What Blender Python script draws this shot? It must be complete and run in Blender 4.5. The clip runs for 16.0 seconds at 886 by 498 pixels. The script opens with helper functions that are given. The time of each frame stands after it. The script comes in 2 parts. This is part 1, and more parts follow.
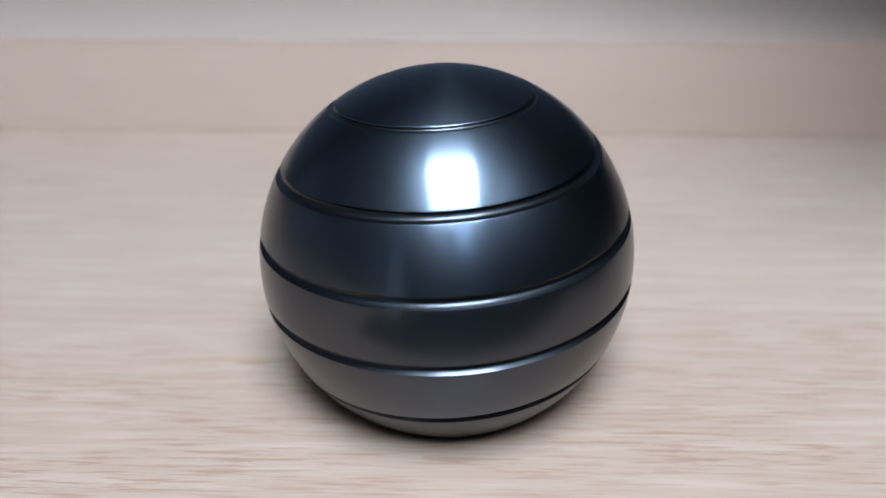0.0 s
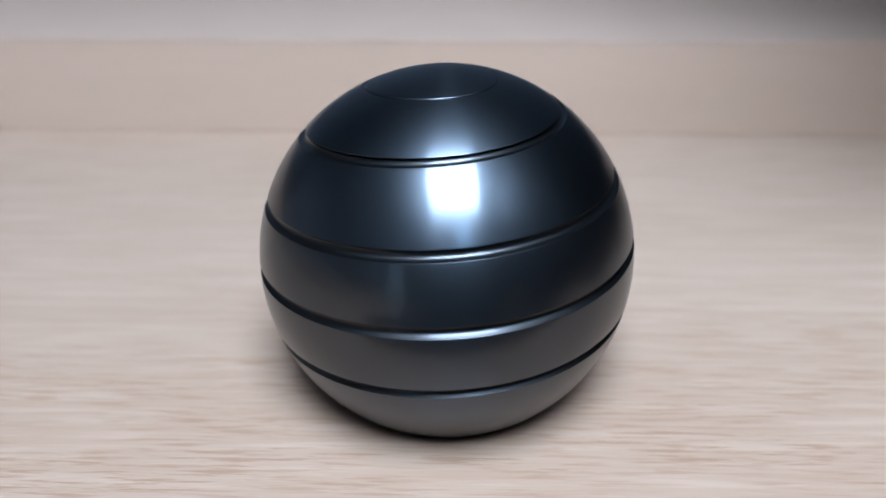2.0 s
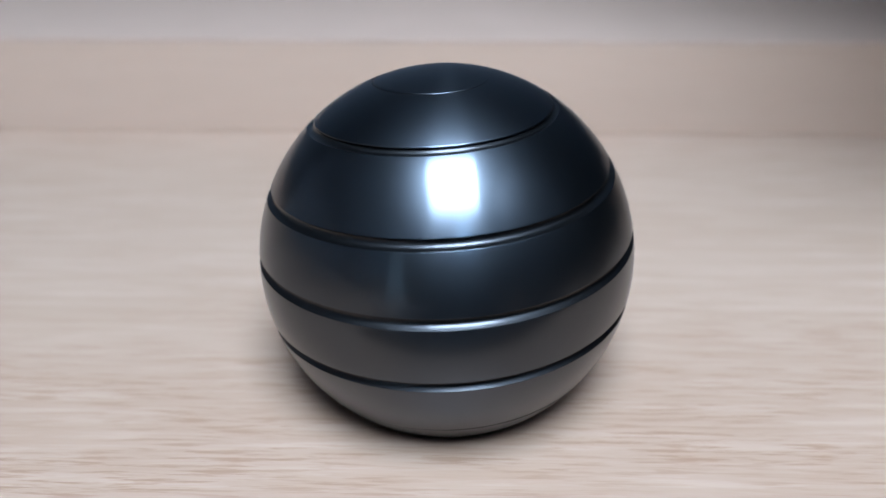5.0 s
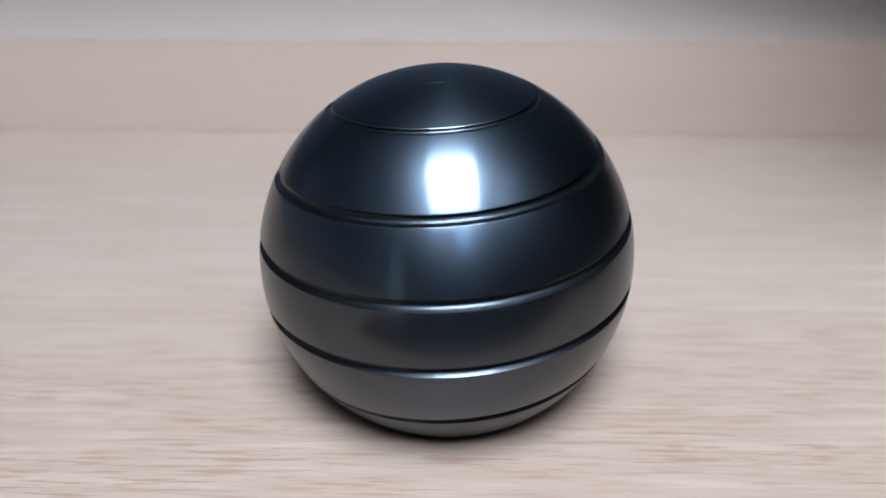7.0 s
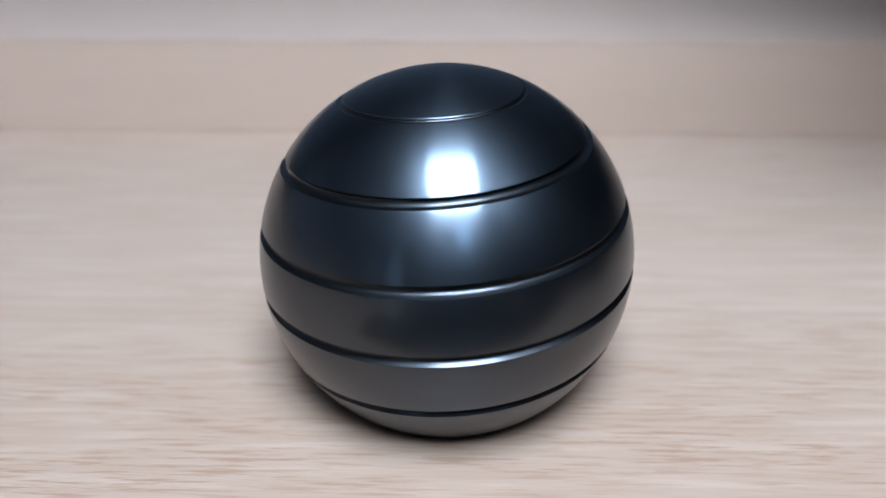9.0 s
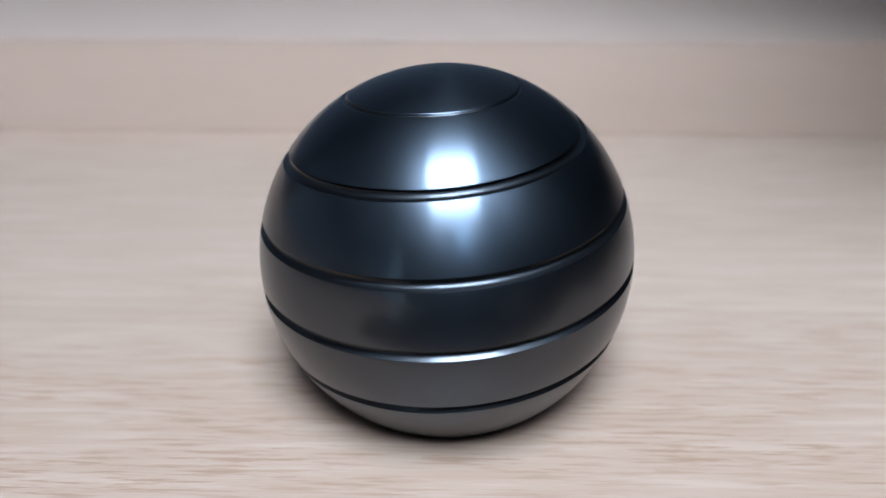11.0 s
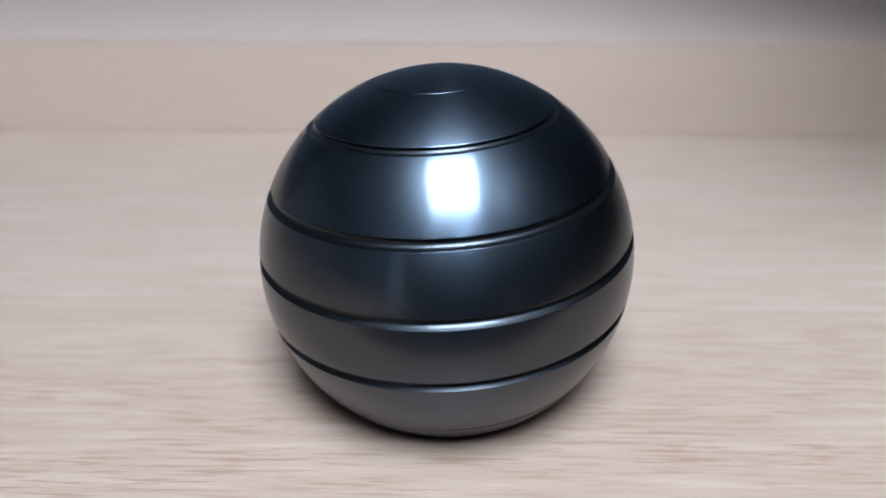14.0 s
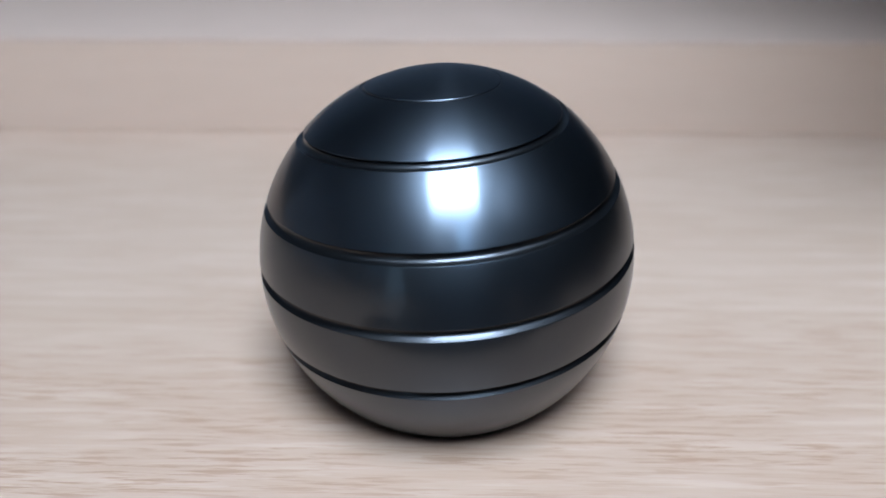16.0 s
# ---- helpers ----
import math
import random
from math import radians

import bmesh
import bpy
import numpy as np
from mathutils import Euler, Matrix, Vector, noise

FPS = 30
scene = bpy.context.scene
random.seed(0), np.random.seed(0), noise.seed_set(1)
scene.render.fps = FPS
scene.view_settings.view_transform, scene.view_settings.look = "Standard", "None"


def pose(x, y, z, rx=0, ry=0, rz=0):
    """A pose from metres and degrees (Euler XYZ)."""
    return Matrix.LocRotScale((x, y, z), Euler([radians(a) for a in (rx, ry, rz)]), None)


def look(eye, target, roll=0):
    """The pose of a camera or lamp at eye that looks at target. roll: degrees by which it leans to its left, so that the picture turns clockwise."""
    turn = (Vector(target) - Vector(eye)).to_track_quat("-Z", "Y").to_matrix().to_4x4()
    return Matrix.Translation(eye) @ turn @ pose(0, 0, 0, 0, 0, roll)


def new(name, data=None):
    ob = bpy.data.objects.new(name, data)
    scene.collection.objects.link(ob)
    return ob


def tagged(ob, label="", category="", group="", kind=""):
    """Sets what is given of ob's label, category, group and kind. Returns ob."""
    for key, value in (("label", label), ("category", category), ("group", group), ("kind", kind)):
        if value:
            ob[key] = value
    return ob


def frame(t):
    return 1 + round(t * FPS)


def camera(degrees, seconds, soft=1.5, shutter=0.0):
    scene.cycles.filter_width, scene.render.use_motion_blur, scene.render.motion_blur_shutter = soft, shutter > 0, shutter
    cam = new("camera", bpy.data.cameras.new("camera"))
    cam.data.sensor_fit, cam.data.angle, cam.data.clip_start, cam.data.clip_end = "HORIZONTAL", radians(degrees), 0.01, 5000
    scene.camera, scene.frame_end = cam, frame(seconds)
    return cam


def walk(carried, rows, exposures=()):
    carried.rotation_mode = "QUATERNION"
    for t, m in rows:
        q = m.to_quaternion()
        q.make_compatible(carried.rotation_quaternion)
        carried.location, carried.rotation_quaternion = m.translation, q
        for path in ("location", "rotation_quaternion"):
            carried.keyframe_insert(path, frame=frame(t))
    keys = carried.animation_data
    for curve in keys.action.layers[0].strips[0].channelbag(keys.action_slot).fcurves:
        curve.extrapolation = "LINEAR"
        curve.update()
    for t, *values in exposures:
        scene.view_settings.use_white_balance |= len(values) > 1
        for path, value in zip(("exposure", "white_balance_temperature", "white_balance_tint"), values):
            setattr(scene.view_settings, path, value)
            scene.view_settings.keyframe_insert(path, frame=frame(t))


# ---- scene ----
R_BALL = 0.0275            # ball radius
Z_BALL = 0.0212            # height of the ball's centre over the tabletop
ELEV = radians(26.94)      # the lens looks down on the ball by this angle
DIST = 4.339 * R_BALL

eye = Vector((0, -DIST * math.cos(ELEV), Z_BALL + DIST * math.sin(ELEV)))
ahead = Vector((0, math.cos(ELEV), -math.sin(ELEV)))
upward = Vector((0, math.sin(ELEV), math.cos(ELEV)))
aim = Vector((-0.00056, 0, Z_BALL)) + upward * 0.00012

cam = camera(58.49, 16.0, soft=1.5)
cam.data.dof.use_dof = True
cam.data.dof.focus_distance = 0.102
cam.data.dof.aperture_fstop = 12.5
walk(cam, [(0.0, look(eye, aim)), (16.0, look(eye, aim))], exposures=[(0.0, 0.0), (16.0, 0.0)])

# ---- world ----
world = bpy.data.worlds.new("world")
world.use_nodes = True
world.node_tree.nodes["Background"].inputs[0].default_value = (0.42, 0.78, 1.27, 1)
world.node_tree.nodes["Background"].inputs[1].default_value = 6.8
scene.world = world

LAMP_GLOW = 39.8


# ---- materials ----
class Nodes:
    """Short forms for building a node material."""

    def __init__(self, name):
        self.mat = bpy.data.materials.new(name)
        self.mat.use_nodes = True
        self.tree = self.mat.node_tree
        self.bsdf = self.tree.nodes["Principled BSDF"]

    def add(self, kind, **values):
        node = self.tree.nodes.new(kind)
        for key, value in values.items():
            node.inputs[key.replace("_", " ")].default_value = value
        return node

    def link(self, a, b):
        self.tree.links.new(a, b)

    def coords(self, scale, source="Object", shift=(0, 0, 0)):
        tc = self.add("ShaderNodeTexCoord")
        mp = self.add("ShaderNodeMapping")
        mp.inputs["Scale"].default_value = scale
        mp.inputs["Location"].default_value = shift
        self.link(tc.outputs[source], mp.inputs["Vector"])
        return mp.outputs["Vector"]

    def noise(self, vector, scale=1.0, detail=4.0, rough=0.55):
        n = self.add("ShaderNodeTexNoise", Scale=scale, Detail=detail, Roughness=rough)
        self.link(vector, n.inputs["Vector"])
        return n.outputs["Fac"]

    def ramp(self, fac, stops):
        r = self.add("ShaderNodeValToRGB")
        while len(r.color_ramp.elements) < len(stops):
            r.color_ramp.elements.new(0.5)
        for el, (pos, col) in zip(r.color_ramp.elements, stops):
            el.position = pos
            el.color = (*col, 1) if len(col) == 3 else col
        self.link(fac, r.inputs["Fac"])
        return r.outputs["Color"]

    def mix(self, fac, a, b, mode="MIX"):
        m = self.add("ShaderNodeMix")
        m.data_type, m.blend_type = "RGBA", mode
        for value, socket in ((fac, m.inputs[0]), (a, m.inputs[6]), (b, m.inputs[7])):
            if isinstance(value, bpy.types.NodeSocket):
                self.link(value, socket)
            else:
                socket.default_value = value
        return m.outputs[2]

    def bump(self, height, strength, distance):
        b = self.add("ShaderNodeBump", Strength=strength, Distance=distance)
        self.link(height, b.inputs["Height"])
        self.link(b.outputs["Normal"], self.bsdf.inputs["Normal"])


def g(v):
    return (v, v, v)


def oak(name, light, dark, pore, shift, rough=0.42, figure=1.0):
    """Pale oak: broad tone, long streaks, fine fibres and clustered short pores, grain along x."""
    n = Nodes(name)
    broad = n.noise(n.coords((4, 36, 36), shift=shift), 1.0, 3.0)
    streak = n.noise(n.coords((38, 520, 520), shift=shift), 1.0, 4.0, 0.55)
    fine = n.noise(n.coords((150, 2600, 2600), shift=shift), 1.0, 3.0, 0.6)
    dash = n.noise(n.coords((95, 1350, 1350), shift=shift), 1.0, 4.0, 0.6)
    patch = n.noise(n.coords((24, 130, 130), shift=shift), 1.0, 3.0, 0.6)
    col = n.mix(n.ramp(broad, [(0.35, g(0)), (0.65, g(1))]), (*light, 1), (*dark, 1))
    col = n.mix(n.ramp(streak, [(0.40, g(0)), (0.66, g(0.34 * figure))]), col, (*pore, 1))
    col = n.mix(n.ramp(fine, [(0.42, g(0)), (0.72, g(0.20 * figure))]), col, (*pore, 1))
    pale = n.ramp(streak, [(0.32, g(0.4 * figure)), (0.44, g(0))])
    col = n.mix(pale, col, (min(1, light[0] * 1.16), min(1, light[1] * 1.18), min(1, light[2] * 1.2), 1))
    # open pores towards the table's front, plainer behind; the front's shade is in the colour too
    wood_xyz = n.add("ShaderNodeSeparateXYZ")
    n.link(n.coords((1, 1, 1)), wood_xyz.inputs[0])
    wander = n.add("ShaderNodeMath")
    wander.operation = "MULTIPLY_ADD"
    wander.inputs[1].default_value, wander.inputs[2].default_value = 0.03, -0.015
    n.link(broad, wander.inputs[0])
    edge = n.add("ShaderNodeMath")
    n.link(wood_xyz.outputs["Y"], edge.inputs[0])
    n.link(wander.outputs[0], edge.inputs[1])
    pores_and_shade = n.add("ShaderNodeMapRange")
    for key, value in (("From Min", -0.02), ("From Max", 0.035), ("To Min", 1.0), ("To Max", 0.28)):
        pores_and_shade.inputs[key].default_value = value
    n.link(edge.outputs[0], pores_and_shade.inputs["Value"])
    # the front is mixed towards the pore tone in place of shade
    col = n.mix(pores_and_shade.outputs[0], n.mix(0.55, col, (*[0.6 * a + 0.4 * b for a, b in zip(light, dark)], 1)), n.mix(0.24, col, (*pore, 1)))
    pores = n.mix(1.0, n.ramp(dash, [(0.49, g(0)), (0.62, g(0.85))]), n.ramp(patch, [(0.42, g(0.12)), (0.58, g(0.82 * figure))]), "MULTIPLY")
    pores = n.mix(1.0, pores, pores_and_shade.outputs[0], "MULTIPLY")
    col = n.mix(pores, col, (pore[0] * 0.86, pore[1] * 0.78, pore[2] * 0.74, 1))
    n.link(col, n.bsdf.inputs["Base Color"])
    n.link(n.ramp(streak, [(0.3, g(rough - 0.06)), (0.8, g(rough + 0.1))]), n.bsdf.inputs["Roughness"])
    n.bsdf.inputs["Specular IOR Level"].default_value = 0.2
    n.bump(n.mix(0.5, fine, streak), 0.12, 0.0003)
    return n.mat


def gunmetal(name, base, fine, wide, share, turned_finish=(0.94, 0.2)):
    """Anodised metal turned on a lathe: a gloss drawn out across the turning marks, over a wide sheen."""
    n = Nodes(name)
    brush = n.noise(n.coords((300, 300, 9000)), 1.0, 3.0)
    smear = n.noise(n.coords((70, 70, 70)), 1.0, 4.0)
    col = n.mix(n.ramp(smear, [(0.35, g(0)), (0.7, g(1))]), (*base, 1), (base[0] * 0.88, base[1] * 0.9, base[2] * 0.93, 1))
    streaks = n.mix(0.6, brush, smear)
    second = n.add("ShaderNodeBsdfPrincipled")
    b = n.add("ShaderNodeBump", Strength=0.02, Distance=0.00005)
    n.link(brush, b.inputs["Height"])
    round_axis = n.add("ShaderNodeTangent")
    round_axis.direction_type, round_axis.axis = "RADIAL", "Z"
    for shader, rough, drawn in ((n.bsdf, fine, turned_finish[0]), (second, wide, turned_finish[1])):
        shader.inputs["Anisotropic"].default_value = drawn
        shader.inputs["Anisotropic Rotation"].default_value = 0.25
        n.link(round_axis.outputs["Tangent"], shader.inputs["Tangent"])
        n.link(col, shader.inputs["Base Color"])
        shader.inputs["Metallic"].default_value = 1.0
        n.link(n.ramp(streaks, [(0.3, g(rough - 0.025)), (0.7, g(rough + 0.025))]), shader.inputs["Roughness"])
        n.link(b.outputs["Normal"], shader.inputs["Normal"])
    both = n.add("ShaderNodeMixShader")
    both.inputs[0].default_value = share
    n.link(n.bsdf.outputs[0], both.inputs[1])
    n.link(second.outputs[0], both.inputs[2])
    n.link(both.outputs[0], n.tree.nodes["Material Output"].inputs["Surface"])
    return n.mat


def plain(name, col, rough, vary=0.06, scale=40.0, metal=0.0, relief=0.05):
    n = Nodes(name)
    f = n.noise(n.coords((scale, scale, scale)), 1.0, 5.0)
    n.link(n.mix(f, (*[c * (1 - vary) for c in col], 1), (*[min(1, c * (1 + vary)) for c in col], 1)), n.bsdf.inputs["Base Color"])
    n.bsdf.inputs["Roughness"].default_value = rough
    n.bsdf.inputs["Metallic"].default_value = metal
    if relief:
        n.bump(f, relief, 0.002)
    return n.mat


def glow(name, col, strength):
    n = Nodes(name)
    n.bsdf.inputs["Base Color"].default_value = (0.8, 0.8, 0.8, 1)
    n.bsdf.inputs["Emission Color"].default_value = (*col, 1)
    n.bsdf.inputs["Emission Strength"].default_value = strength
    return n.mat


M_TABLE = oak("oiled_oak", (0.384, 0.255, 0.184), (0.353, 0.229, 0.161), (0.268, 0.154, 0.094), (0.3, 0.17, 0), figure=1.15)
M_BOARD = oak("oak_board", (0.430, 0.283, 0.202), (0.398, 0.26, 0.183), (0.335, 0.2, 0.132), (1.7, 2.3, 0.4), 0.6, 0.3)
M_BALL = gunmetal("gunmetal_anodised", (0.083, 0.089, 0.097), 0.16, 0.35, 0.57)
M_GROOVE = gunmetal("groove_metal", (0.056, 0.054, 0.054), 0.20, 0.38, 0.55, (0.5, 0.0))
M_SHADE_CORE = plain("black_shade_core", (0.012, 0.011, 0.011), 0.9, relief=0)
M_STEEL = plain("brushed_steel", (0.5, 0.5, 0.5), 0.3, metal=1.0)
M_BLACK = plain("black_plastic", (0.015, 0.015, 0.017), 0.4)
M_NAVY = plain("navy_phone_back", (0.02, 0.035, 0.06), 0.35, relief=0)
M_GLASS = plain("dark_phone_glass", (0.01, 0.01, 0.012), 0.08, relief=0)
M_WALL = plain("blue_wall_paint", (0.115, 0.13, 0.155), 0.8, scale=8)
M_SHEET = plain("grey_beige_laminate", (0.376, 0.247, 0.184), 0.8, scale=60)
M_SHEET.node_tree.nodes["Principled BSDF"].inputs["Specular IOR Level"].default_value = 0.15
# paints of unseen walls, set to brighten the ball's left and front, dim its right
M_PALE = plain("bounce_wall_paint", (0.80, 0.80, 0.82), 0.8, scale=8)
M_SOUTH = plain("blue_bounce_paint", (0.34, 0.52, 0.72), 0.8, scale=8)
M_DARK = plain("dimming_wall_paint", (0.06, 0.065, 0.075), 0.8, scale=8)
M_CEIL = plain("ceiling_paint", (0.45, 0.5, 0.56), 0.85, scale=8)
M_FLOOR = oak("floor_wood", (0.25, 0.18, 0.13), (0.2, 0.14, 0.1), (0.12, 0.08, 0.06), (4, 5, 0))


def thin_cloth(name, col, through_col):
    """Cloth that lets some daylight through."""
    n = Nodes(name)
    weave = n.noise(n.coords((900, 900, 900)), 1.0, 2.0)
    n.link(n.mix(weave, (*[c * 0.85 for c in col], 1), (*col, 1)), n.bsdf.inputs["Base Color"])
    n.bsdf.inputs["Roughness"].default_value = 0.9
    glowing = n.add("ShaderNodeBsdfTranslucent")
    glowing.inputs["Color"].default_value = (*through_col, 1)
    both = n.add("ShaderNodeAddShader")
    n.link(n.bsdf.outputs[0], both.inputs[0])
    n.link(glowing.outputs[0], both.inputs[1])
    n.link(both.outputs[0], n.tree.nodes["Material Output"].inputs["Surface"])
    return n.mat


M_GLOW_CLOTH = thin_cloth("dim_glow_cloth", (0.15, 0.18, 0.21), (0.20, 0.17, 0.14))
M_DIFF = glow("lamp_diffuser", (0.745, 1.025, 1.40), LAMP_GLOW)


# ---- building helpers ----
def part(name, bm, material, parent=None, label="", smooth=False):
    me = bpy.data.meshes.new(name)
    bm.normal_update()
    bm.to_mesh(me)
    bm.free()
    me.materials.append(material)
    if smooth:
        me.polygons.foreach_set("use_smooth", [True] * len(me.polygons))
    ob = new(name, me)
    if parent is not None:
        ob.parent = parent
    if label:
        tagged(ob, label)
    return ob


def box_bm(sx, sy, sz, at=(0, 0, 0), bevel=0.0, segments=3):
    bm = bmesh.new()
    bmesh.ops.create_cube(bm, size=1, matrix=Matrix.Translation(at) @ Matrix.Diagonal((sx, sy, sz, 1)))
    if bevel:
        bmesh.ops.bevel(bm, geom=bm.edges[:], offset=bevel, segments=segments, profile=0.5, affect="EDGES")
    return bm


def rounded_slab_bm(sx, sy, sz, radius, steps=8, edge=0.0008):
    """A slab with rounded corners in plan, its middle at the origin."""
    bm = bmesh.new()
    ring = []
    for cx, cy, a0 in ((1, 1, 0), (-1, 1, 90), (-1, -1, 180), (1, -1, 270)):
        for i in range(steps + 1):
            a = radians(a0 + 90 * i / steps)
            ring.append((cx * (sx / 2 - radius) + radius * math.cos(a), cy * (sy / 2 - radius) + radius * math.sin(a)))
    face = bm.faces.new([bm.verts.new((x, y, -sz / 2)) for x, y in ring])
    out = bmesh.ops.extrude_face_region(bm, geom=[face])
    bmesh.ops.translate(bm, vec=(0, 0, sz), verts=[v for v in out["geom"] if isinstance(v, bmesh.types.BMVert)])
    bmesh.ops.recalc_face_normals(bm, faces=bm.faces[:])
    if edge:
        rim = [e for e in bm.edges if abs(e.verts[0].co.z - e.verts[1].co.z) < 1e-9]
        bmesh.ops.bevel(bm, geom=rim, offset=edge, segments=2, profile=0.5, affect="EDGES")
    return bm


def lathe_bm(profile, steps=64):
    bm = bmesh.new()
    rings = []
    for r, z in profile:
        rings.append([bm.verts.new((r * math.cos(2 * math.pi * i / steps), r * math.sin(2 * math.pi * i / steps), z)) for i in range(steps)])
    for a, b in zip(rings, rings[1:]):
        for i in range(steps):
            j = (i + 1) % steps
            bm.faces.new((a[i], a[j], b[j], b[i]))
    bm.faces.new(list(reversed(rings[0])))
    bm.faces.new(rings[-1])
    bmesh.ops.recalc_face_normals(bm, faces=bm.faces[:])
    return bm


def empty(name, m=None):
    ob = new(name)
    ob.empty_display_size = 0.02
    if m is not None:
        ob.matrix_basis = m
    return ob


# ---- room ----
FLOOR_Z = -0.74
CEIL_Z = 1.72
X0, X1, Y0, Y1 = -1.15, 0.80, -1.5, 0.60
YAW = -0.9                 # the room and desk are turned a little against the line of sight


def turned(ob):
    ob.matrix_basis = pose(0, 0, 0, 0, 0, YAW) @ ob.matrix_basis
    return ob


def room():
    w, d, h = X1 - X0, Y1 - Y0, CEIL_Z - FLOOR_Z
    cx, cy, cz = (X0 + X1) / 2, (Y0 + Y1) / 2, (CEIL_Z + FLOOR_Z) / 2
    tagged(turned(part("floor", box_bm(w + 0.3, d + 0.3, 0.1, (cx, cy, FLOOR_Z - 0.05)), M_FLOOR)), "dark brown wooden floor under the desk", "floor", kind="structure")
    tagged(turned(part("ceiling", box_bm(w + 0.3, d + 0.3, 0.1, (cx, cy, CEIL_Z + 0.05)), M_CEIL)), "plain pale painted ceiling over the desk", "ceiling", kind="structure")
    for name, sx, sy, x, y in (("wall_north", w + 0.3, 0.15, cx, Y1 + 0.075), ("wall_east", 0.15, d, X1 + 0.075, cy)):
        dark = name == "wall_east"
        tagged(turned(part(name, box_bm(sx, sy, h, (x, y, cz)), M_DARK if dark else M_WALL)),
               "plain dark grey wall out of view, painted dark to dim the right side" if dark else "plain dark slate painted wall of the room", "wall", kind="structure")
    tagged(turned(part("wall_west", box_bm(0.15, d, h, (X0 - 0.075, cy, cz)), M_PALE)), "plain pale grey wall out of view, painted pale to brighten the left side", "wall", kind="structure")
    # the south wall, with the window's opening through it
    south_wall()


def south_wall():
    """The wall behind the phone: a bare window, and beside it a lower one with its blue curtain drawn, both unseen and
    added as bluish light for the ball.
    """
    y = Y0 - 0.075
    bare, veiled = (0.16, 0.54, 0.84, 1.56), (-0.96, -0.36, -0.16, 0.80)
    bm = bmesh.new()
    for x0, x1, z0, z1 in ((X0 - 0.15, veiled[0], FLOOR_Z, CEIL_Z), (veiled[0], veiled[1], FLOOR_Z, veiled[2]), (veiled[0], veiled[1], veiled[3], CEIL_Z),
                           (veiled[1], bare[0], FLOOR_Z, CEIL_Z), (bare[0], bare[1], FLOOR_Z, bare[2]), (bare[0], bare[1], bare[3], CEIL_Z),
                           (bare[1], X1 + 0.15, FLOOR_Z, CEIL_Z)):
        bmesh.ops.create_cube(bm, size=1, matrix=Matrix.Translation(((x0 + x1) / 2, y, (z0 + z1) / 2)) @ Matrix.Diagonal((x1 - x0, 0.15, z1 - z0, 1)))
    tagged(turned(part("wall_south", bm, M_SOUTH)), "sky blue wall out of view with two window openings, painted to brighten the ball", "wall", kind="structure")
    for name, (x0, x1, z0, z1), label in (("fill_window_1", bare, "white framed window out of view, added to let in blue light"),
                                          ("fill_window_2", veiled, "white framed window out of view, added behind a drawn blue curtain as dim light")):
        win = turned(empty(name, pose((x0 + x1) / 2, y, (z0 + z1) / 2)))
        long, high = x1 - x0, z1 - z0
        for a in (-long / 2 + 0.02, long / 2 - 0.02):
            part("window_frame", box_bm(0.04, 0.05, high - 0.002, (a, 0, 0), 0.004), M_CEIL, win)
        for z in (-high / 2 + 0.02, high / 2 - 0.02):
            part("window_rail", box_bm(long - 0.082, 0.046, 0.04, (0, 0, z), 0.004), M_CEIL, win)
        tagged(win, label, "window", kind="structure")
    # the curtain, added to dim the daylight, hangs from a rail just inside the wall
    x0, x1, z0, z1 = veiled[0] - 0.02, veiled[1] + 0.02, veiled[2] - 0.04, veiled[3] + 0.03
    curtain = turned(empty("curtain", pose((x0 + x1) / 2, Y0 + 0.03, z0)))
    bm = bmesh.new()
    folds, long, high = 160, x1 - x0, z1 - z0
    cols = []
    for i in range(folds + 1):
        a = i / folds
        wave = 0.012 * math.sin(a * 2 * math.pi * 11) + 0.004 * math.sin(a * 2 * math.pi * 4.3)
        cols.append([bm.verts.new((-long / 2 + a * long, wave, z)) for z in (0.0, high * 0.5, high)])
    for p, q in zip(cols, cols[1:]):
        for k in (0, 1):
            bm.faces.new((p[k], q[k], q[k + 1], p[k + 1]))
    part("cloth", bm, M_GLOW_CLOTH, curtain, "thin blue cloth in soft folds", smooth=True)
    part("rail", box_bm(long + 0.06, 0.016, 0.016, (0, -0.012, high + 0.008), 0.004), M_STEEL, curtain)
    tagged(curtain, "thin blue curtain out of view, added to dim the window behind it to a glow", "curtain")


# ---- desk and the board at its back ----


def desk():
    top = empty("desk", pose(0, 0, FLOOR_Z, 0, 0, YAW))
    t = part("tabletop", box_bm(1.6, 1.20, 0.028, (-0.1, -0.02, -FLOOR_Z - 0.014), 0.002), M_TABLE, top, "pale oak tabletop with fine straight grain")
    for x in (-0.85, 0.65):
        for y in (-0.56, 0.52):
            part("leg", box_bm(0.05, 0.05, -FLOOR_Z - 0.028, (x, y, (-FLOOR_Z - 0.028) / 2), 0.003), M_BOARD, top)
    tagged(top, "pale oak desk with a fine-grained satin top", "desk")


def board():
    b = empty("wooden_board", pose(0, 0, 0, 0, 0, YAW))
    part("core", box_bm(1.5, 0.36, 0.0262, (-0.1, 0.1182 + 0.18, 0.0131), 0.0004, 2), M_BOARD, b, "pale pinkish oak core")
    part("top_sheet", box_bm(1.5, 0.36, 0.0010, (-0.1, 0.1180 + 0.18, 0.0267), 0.0003, 1), M_SHEET, b, "matt grey-beige top sheet")
    tagged(b, "thick pinkish oak board with a grey-beige top on the desk", "board")


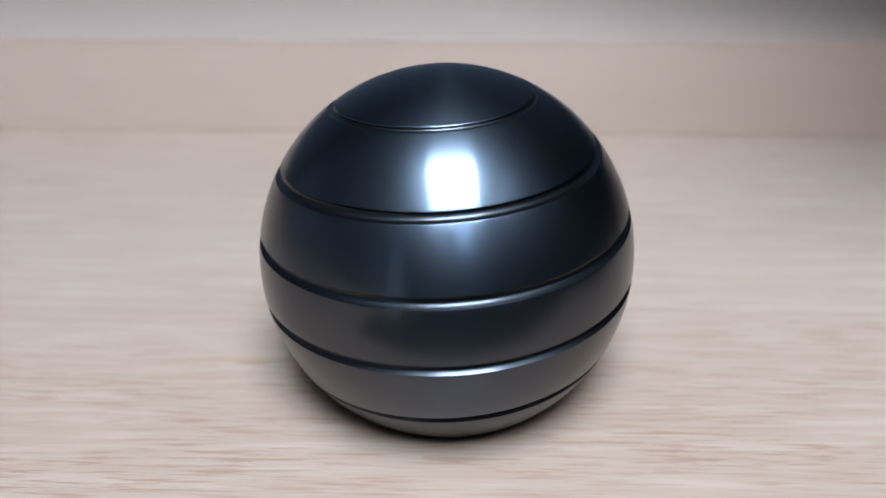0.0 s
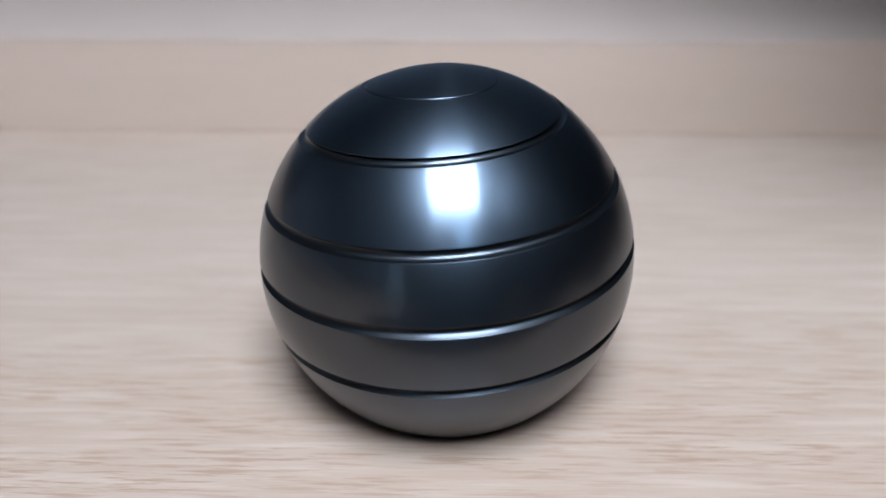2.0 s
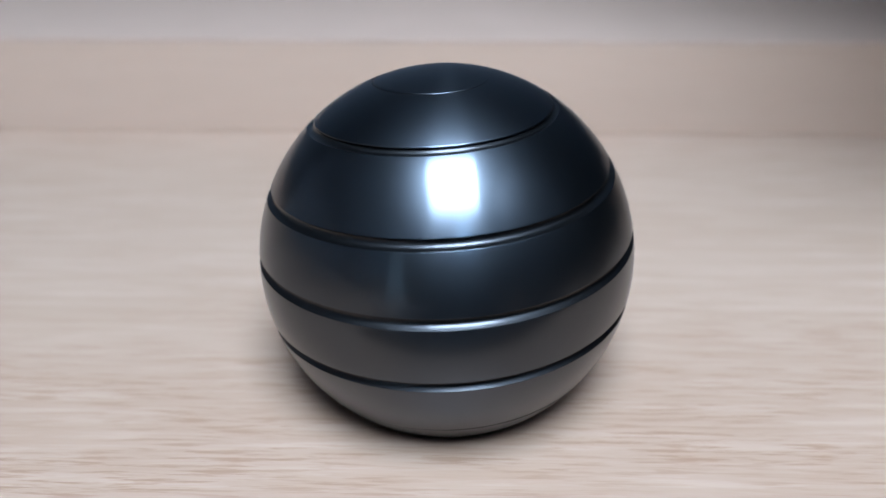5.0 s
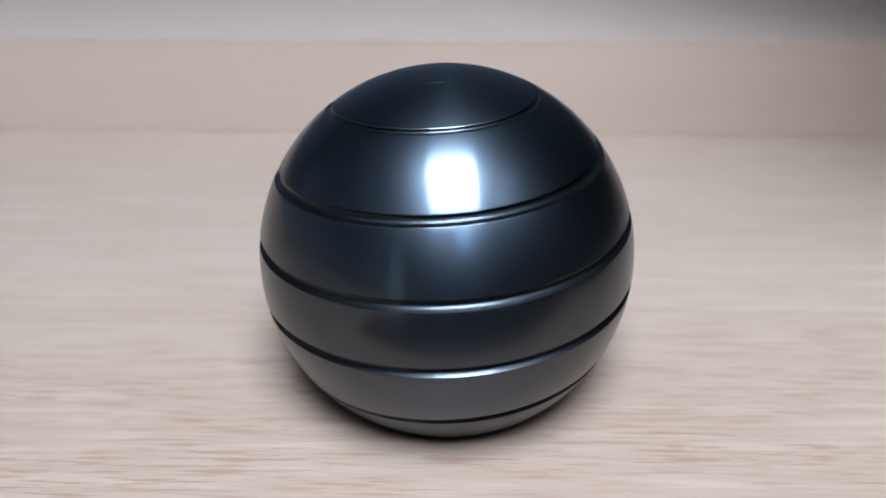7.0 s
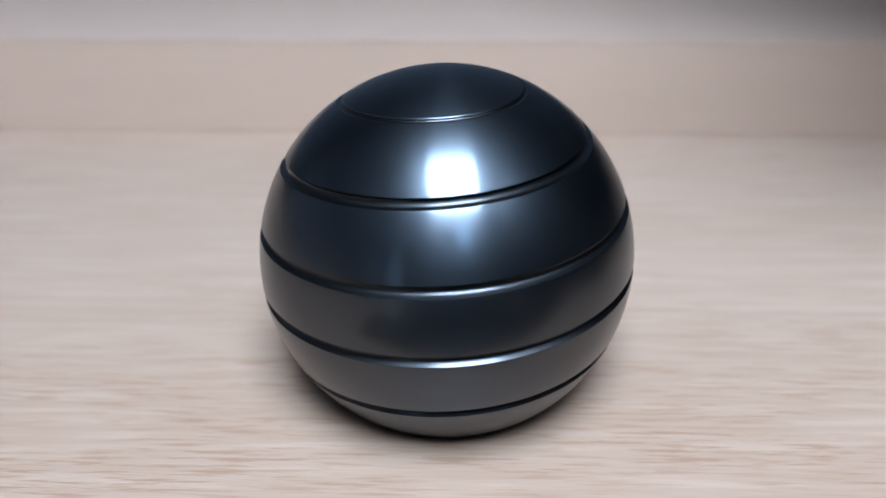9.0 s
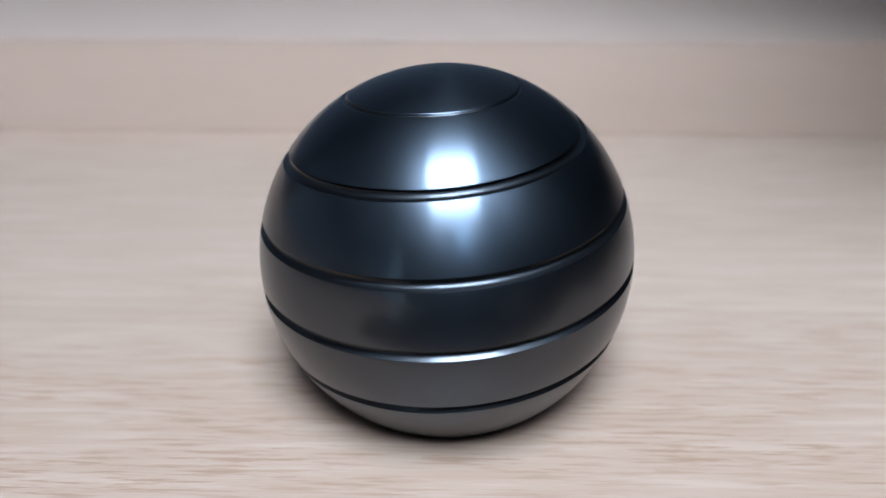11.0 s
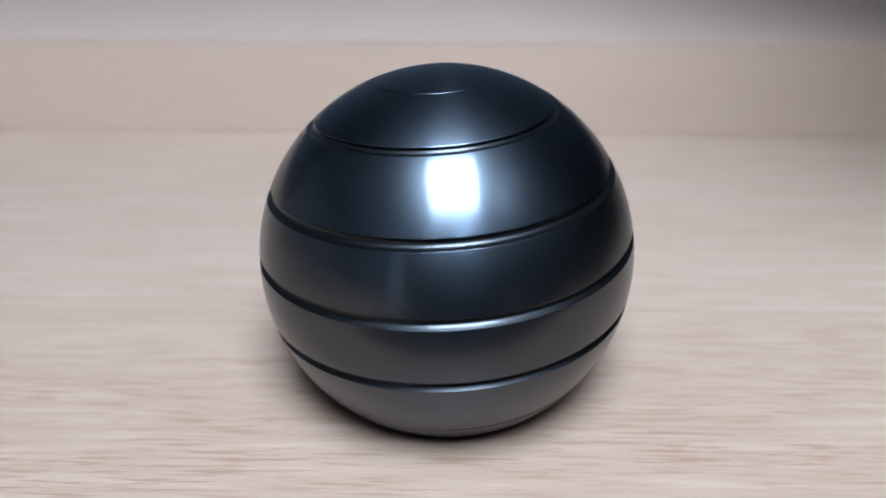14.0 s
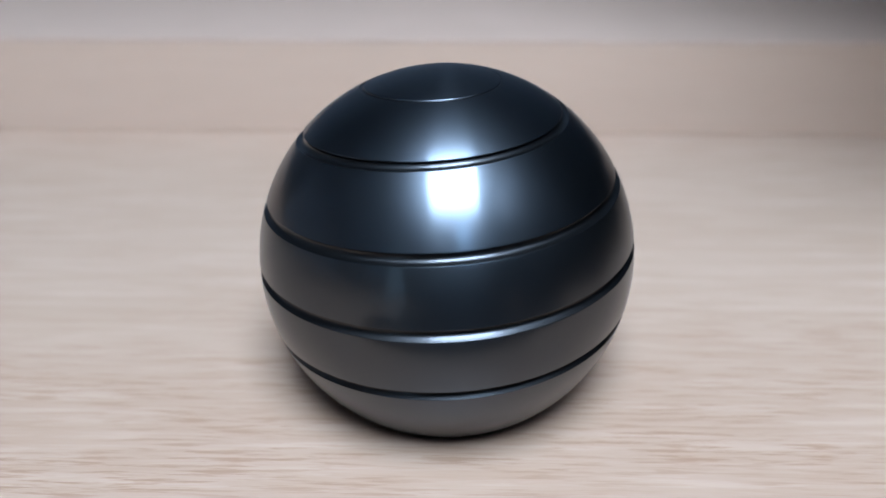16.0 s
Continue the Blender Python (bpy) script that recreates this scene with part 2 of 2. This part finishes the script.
# ---- the spinning ball ----
# latitude of the groove's upper edge, in degrees, by turns counted from its middle
TURNS = (-4.9, -4.2, -3.2, -2.2, -1.75, -1.25, -0.75, -0.25, 0.25, 0.75, 1.25, 1.75, 2.25, 2.75, 3.27, 3.8, 4.2)
LATS = (-90.0, -80.0, -57.0, -35.3, -23.1, -11.4, -2.1, 8.2, 17.0, 28.1, 38.7, 51.9, 61.9, 71.9, 82.0, 88.0, 90.0)


def groove_lat(u):
    """Smooth curve through LATS over TURNS."""
    u = min(max(u, TURNS[0]), TURNS[-1])
    n = len(TURNS)
    i = max(k for k in range(n - 1) if TURNS[k] <= u)

    def slope(k):
        a, b = max(k - 1, 0), min(k + 1, n - 1)
        return (LATS[b] - LATS[a]) / (TURNS[b] - TURNS[a])
    h = TURNS[i + 1] - TURNS[i]
    t = (u - TURNS[i]) / h
    v = (2 * t**3 - 3 * t**2 + 1) * LATS[i] + (t**3 - 2 * t**2 + t) * h * slope(i) + (3 * t**2 - 2 * t**3) * LATS[i + 1] + (t**3 - t**2) * h * slope(i + 1)
    return min(max(v, -90.0), 90.0)


# the cut, going down across it: arc below the upper edge and depth, both in ball radii
CUT = ((-0.0115, 0.0), (-0.009, 0.0), (-0.0045, 0.0007), (-0.0018, 0.0022), (0.0, 0.0050), (0.0050, 0.0205), (0.0070, 0.0220), (0.0095, 0.0234), (0.0125, 0.0246),
       (0.017, 0.0257), (0.024, 0.0266), (0.032, 0.0256), (0.040, 0.0215), (0.047, 0.0142), (0.0525, 0.0068), (0.0570, 0.0004), (0.0580, 0.0001), (0.0595, 0.0))
LIP_A, LIP_B = 4, 15         # the channel itself lies between these rows
BAND_ROWS = 12


def fade(u):
    """How wide and deep the cut is: it runs out near both poles."""
    top = min(max((3.14 - u) / 1.70, 0.0), 1.0)
    low = min(max((u + 2.25) / 0.45, 0.0), 1.0)
    return max(0.0, (top ** 1.15) * low)


def shallower(u):
    """The cut is less deep on the upper half of the ball."""
    k = min(max(u / 1.2, 0.0), 1.0)
    return 1 - 0.1 * k * k * (3 - 2 * k)


def rounding(u):
    """How far the cut's upper edge is broken: more on the upper half of the ball."""
    k = min(max((u - 1.35) / 0.7, 0.0), 1.0)
    return (0.06 + 0.94 * k) * min(1.0, 3.0 * fade(u))


def ball_meshes(steps=288):
    """Two meshes that follow the spiral: the polished bands, and the channel between them."""
    bands, channel = bmesh.new(), bmesh.new()
    made = ({}, {})

    def spot(u, row):
        """Point at azimuth u turns; row counts down from the groove's upper side."""
        f = fade(u)
        here, below = radians(groove_lat(u)), radians(groove_lat(u - 1))
        if row < len(CUT):
            arc, deep = CUT[row]
            wide, down = (rounding(u), rounding(u)) if row <= LIP_A else (f, f**1.1 * shallower(u))
            lat, r = here - arc * wide, 1 - deep * down
        else:
            k = (row - len(CUT) + 1) / (BAND_ROWS + 1)
            a, b = here - CUT[-1][0] * f, below - CUT[0][0] * rounding(u - 1)
            lat, r = a + (b - a) * k, 1.0
        lat = min(max(lat, -math.pi / 2), math.pi / 2)
        az = 2 * math.pi * u - math.pi / 2
        return (R_BALL * r * math.cos(lat) * math.cos(az), R_BALL * r * math.cos(lat) * math.sin(az), R_BALL * r * math.sin(lat))

    def vert(which, bm, i, row):
        if row == len(CUT) + BAND_ROWS:
            i, row = i - steps, 0
        key = (i, row)
        if key not in made[which]:
            made[which][key] = bm.verts.new(spot(i / steps, row))
        return made[which][key]

    for i in range(int(-5.0 * steps), int(4.2 * steps) + steps):
        for row in range(len(CUT) + BAND_ROWS):
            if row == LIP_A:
                continue             # left open under the upper edge, the black core behind gives the shade
            inside = LIP_A < row < LIP_B
            which, bm = (1, channel) if inside else (0, bands)
            quad = [vert(which, bm, i, row), vert(which, bm, i, row + 1), vert(which, bm, i + 1, row + 1), vert(which, bm, i + 1, row)]
            bm.faces.new(quad)
    for bm in (bands, channel):
        bmesh.ops.remove_doubles(bm, verts=bm.verts[:], dist=1.2e-6)
        bmesh.ops.dissolve_degenerate(bm, dist=1e-7, edges=bm.edges[:])
        bmesh.ops.bisect_plane(bm, geom=bm.verts[:] + bm.edges[:] + bm.faces[:], plane_co=(0, 0, 0.0008 - Z_BALL), plane_no=(0, 0, -1), clear_outer=True)
    return bands, channel


def spinning_ball():
    ball = empty("desk_spinner_ball", pose(0, 0, 0))
    bands, channel = ball_meshes()
    shell = part("ball_shell", bands, M_BALL, ball, "polished gunmetal bands of the ball", smooth=True)
    part("spiral_groove", channel, M_GROOVE, shell, "narrow dark groove winding round the ball", smooth=True)
    low = 0.0008 - Z_BALL
    rim = math.sqrt(R_BALL**2 - low**2)
    # added black core: stops light through the slit and stands in for shade
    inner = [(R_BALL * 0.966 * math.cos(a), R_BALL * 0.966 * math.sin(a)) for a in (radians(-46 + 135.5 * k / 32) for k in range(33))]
    part("shade_core", lathe_bm(inner, 96), M_SHADE_CORE, shell, "matt black core added as the shade under the groove's edge", smooth=True)
    part("base_plate", lathe_bm([(rim * 0.9, low - 0.0002), (rim * 0.985, low), (rim * 0.97, low + 0.001), (rim * 0.4, low + 0.0015)], 96), M_GROOVE, shell)
    shell.matrix_basis = pose(0, 0, Z_BALL)
    part("foot", lathe_bm([(0.0045, 0.0), (0.0052, 0.0002), (0.0052, 0.0005), (0.0035, 0.00058)], 48), M_STEEL, ball, "small steel bearing foot")
    tagged(ball, "dark gunmetal metal ball with a spiral groove, spinning on the desk", "desk toy")
    return shell


# ---- lamp over the desk ----
def panel_lamp():
    way = Vector((0.053, -0.440, 0.898)).normalized()
    place = Vector((0, 0, Z_BALL)) + way * 0.50
    m = look(place, (0, 0, Z_BALL))
    lamp = empty("panel_lamp", m)
    part("diffuser", rounded_slab_bm(0.230, 0.268, 0.004, 0.04, edge=0), M_DIFF, lamp, "glowing white diffuser")
    housing = part("housing", rounded_slab_bm(0.245, 0.283, 0.02, 0.045), M_BLACK, lamp)
    housing.location = (0, 0, 0.0125)
    rod = CEIL_Z - place.z - 0.02
    bm = bmesh.new()
    bmesh.ops.create_cone(bm, cap_ends=True, segments=24, radius1=0.008, radius2=0.008, depth=rod)
    r = part("hanging_rod", bm, M_BLACK, lamp)
    r.matrix_parent_inverse = m.inverted()
    r.matrix_basis = pose(place.x, place.y, place.z + 0.02 + rod / 2)
    tagged(lamp, "rectangular white panel lamp hanging over the desk", "lamp")


# ---- the phone that films, seen only as a dark shape in the metal ----
def phone():
    m = look(eye - ahead * 0.0075, aim)
    ph = empty("smartphone", m)
    b = part("phone_body", rounded_slab_bm(0.152, 0.076, 0.008, 0.009), M_NAVY, ph)
    b.location = (0.024, -0.032, 0)
    s = part("screen", rounded_slab_bm(0.148, 0.072, 0.0006, 0.008, edge=0), M_GLASS, ph)
    s.location = (0.024, -0.032, 0.0044)
    tagged(ph, "dark blue smartphone filming from the front of the desk", "phone")
    low = m @ Vector((0.024, -0.071, 0.0))
    stand = empty("phone_stand", pose(low.x, low.y, 0))
    # the base reaches forward in place of the phone's shade on the desk
    part("base", box_bm(0.15, 0.135, 0.006, (0.001, 0.0205, 0.003), 0.002), M_BLACK, stand)
    part("cradle", box_bm(0.07, 0.014, low.z - 0.008, (0, -0.002, (low.z - 0.008) / 2 + 0.0055), 0.001), M_BLACK, stand)
    tagged(stand, "small black phone stand, its base drawn forward as the phone's shade", "phone stand")


def speaker():
    """An unseen black box at the front of the desk, added for its dark reflection; its loudspeaker form is invented."""
    sp = empty("dark_reflection_box", pose(0.19, -0.085, 0.0, 0, 0, YAW))
    part("cabinet", box_bm(0.13, 0.15, 0.24, (0, 0, 0.124), 0.006), M_BLACK, sp)
    for z, r in ((0.09, 0.048), (0.185, 0.022)):
        cone = part("driver", lathe_bm([(r, 0.0), (r, 0.003), (r * 0.86, 0.004), (r * 0.8, 0.001), (r * 0.3, 0.0006)], 40), M_GLASS, sp)
        cone.matrix_basis = pose(0, -0.0752, z, 90)
    for x in (-0.05, 0.05):
        for y in (-0.06, 0.06):
            foot = part("rubber_foot", lathe_bm([(0.008, 0.0), (0.008, 0.004)], 20), M_BLACK, sp)
            foot.location = (x, y, 0)
    tagged(sp, "black loudspeaker-shaped box out of view, added for the dark reflection", "speaker")


def monitor():
    """An unseen dark screen added beside the ball to shade the board and darken the metal's right."""
    m = empty("shade_monitor", pose(0.334, 0.0, 0.0, 0, 0, YAW))
    part("screen_body", rounded_slab_bm(0.52, 0.31, 0.016, 0.008), M_BLACK, m).matrix_basis = pose(0, 0, 0.305, 90)
    part("screen", rounded_slab_bm(0.50, 0.29, 0.001, 0.002, edge=0), M_GLASS, m, "switched-off dark glass").matrix_basis = pose(0, -0.0086, 0.305, 90)
    part("neck", box_bm(0.05, 0.012, 0.30, (0, 0.015, 0.152), 0.003), M_BLACK, m)
    part("foot", rounded_slab_bm(0.20, 0.10, 0.006, 0.02), M_BLACK, m).matrix_basis = pose(0, 0.0, 0.003)
    tagged(m, "black monitor added out of view to shade the board's right", "monitor")


room()
desk()
board()
shell = spinning_ball()
panel_lamp()
phone()
speaker()
monitor()


# ---- what moves ----
def turns_at(t):
    """Turns made by the ball: it slows down steadily."""
    return 0.15274851 + 0.80094667 * t - 0.01327427 * t**2 + 0.00002323 * t**3


def motions():
    rows = []
    for k in range(161):
        t = k * 0.1
        rows.append((t, pose(0, 0, Z_BALL, 0, 0, -360 * turns_at(t))))
    walk(shell, rows)


motions()
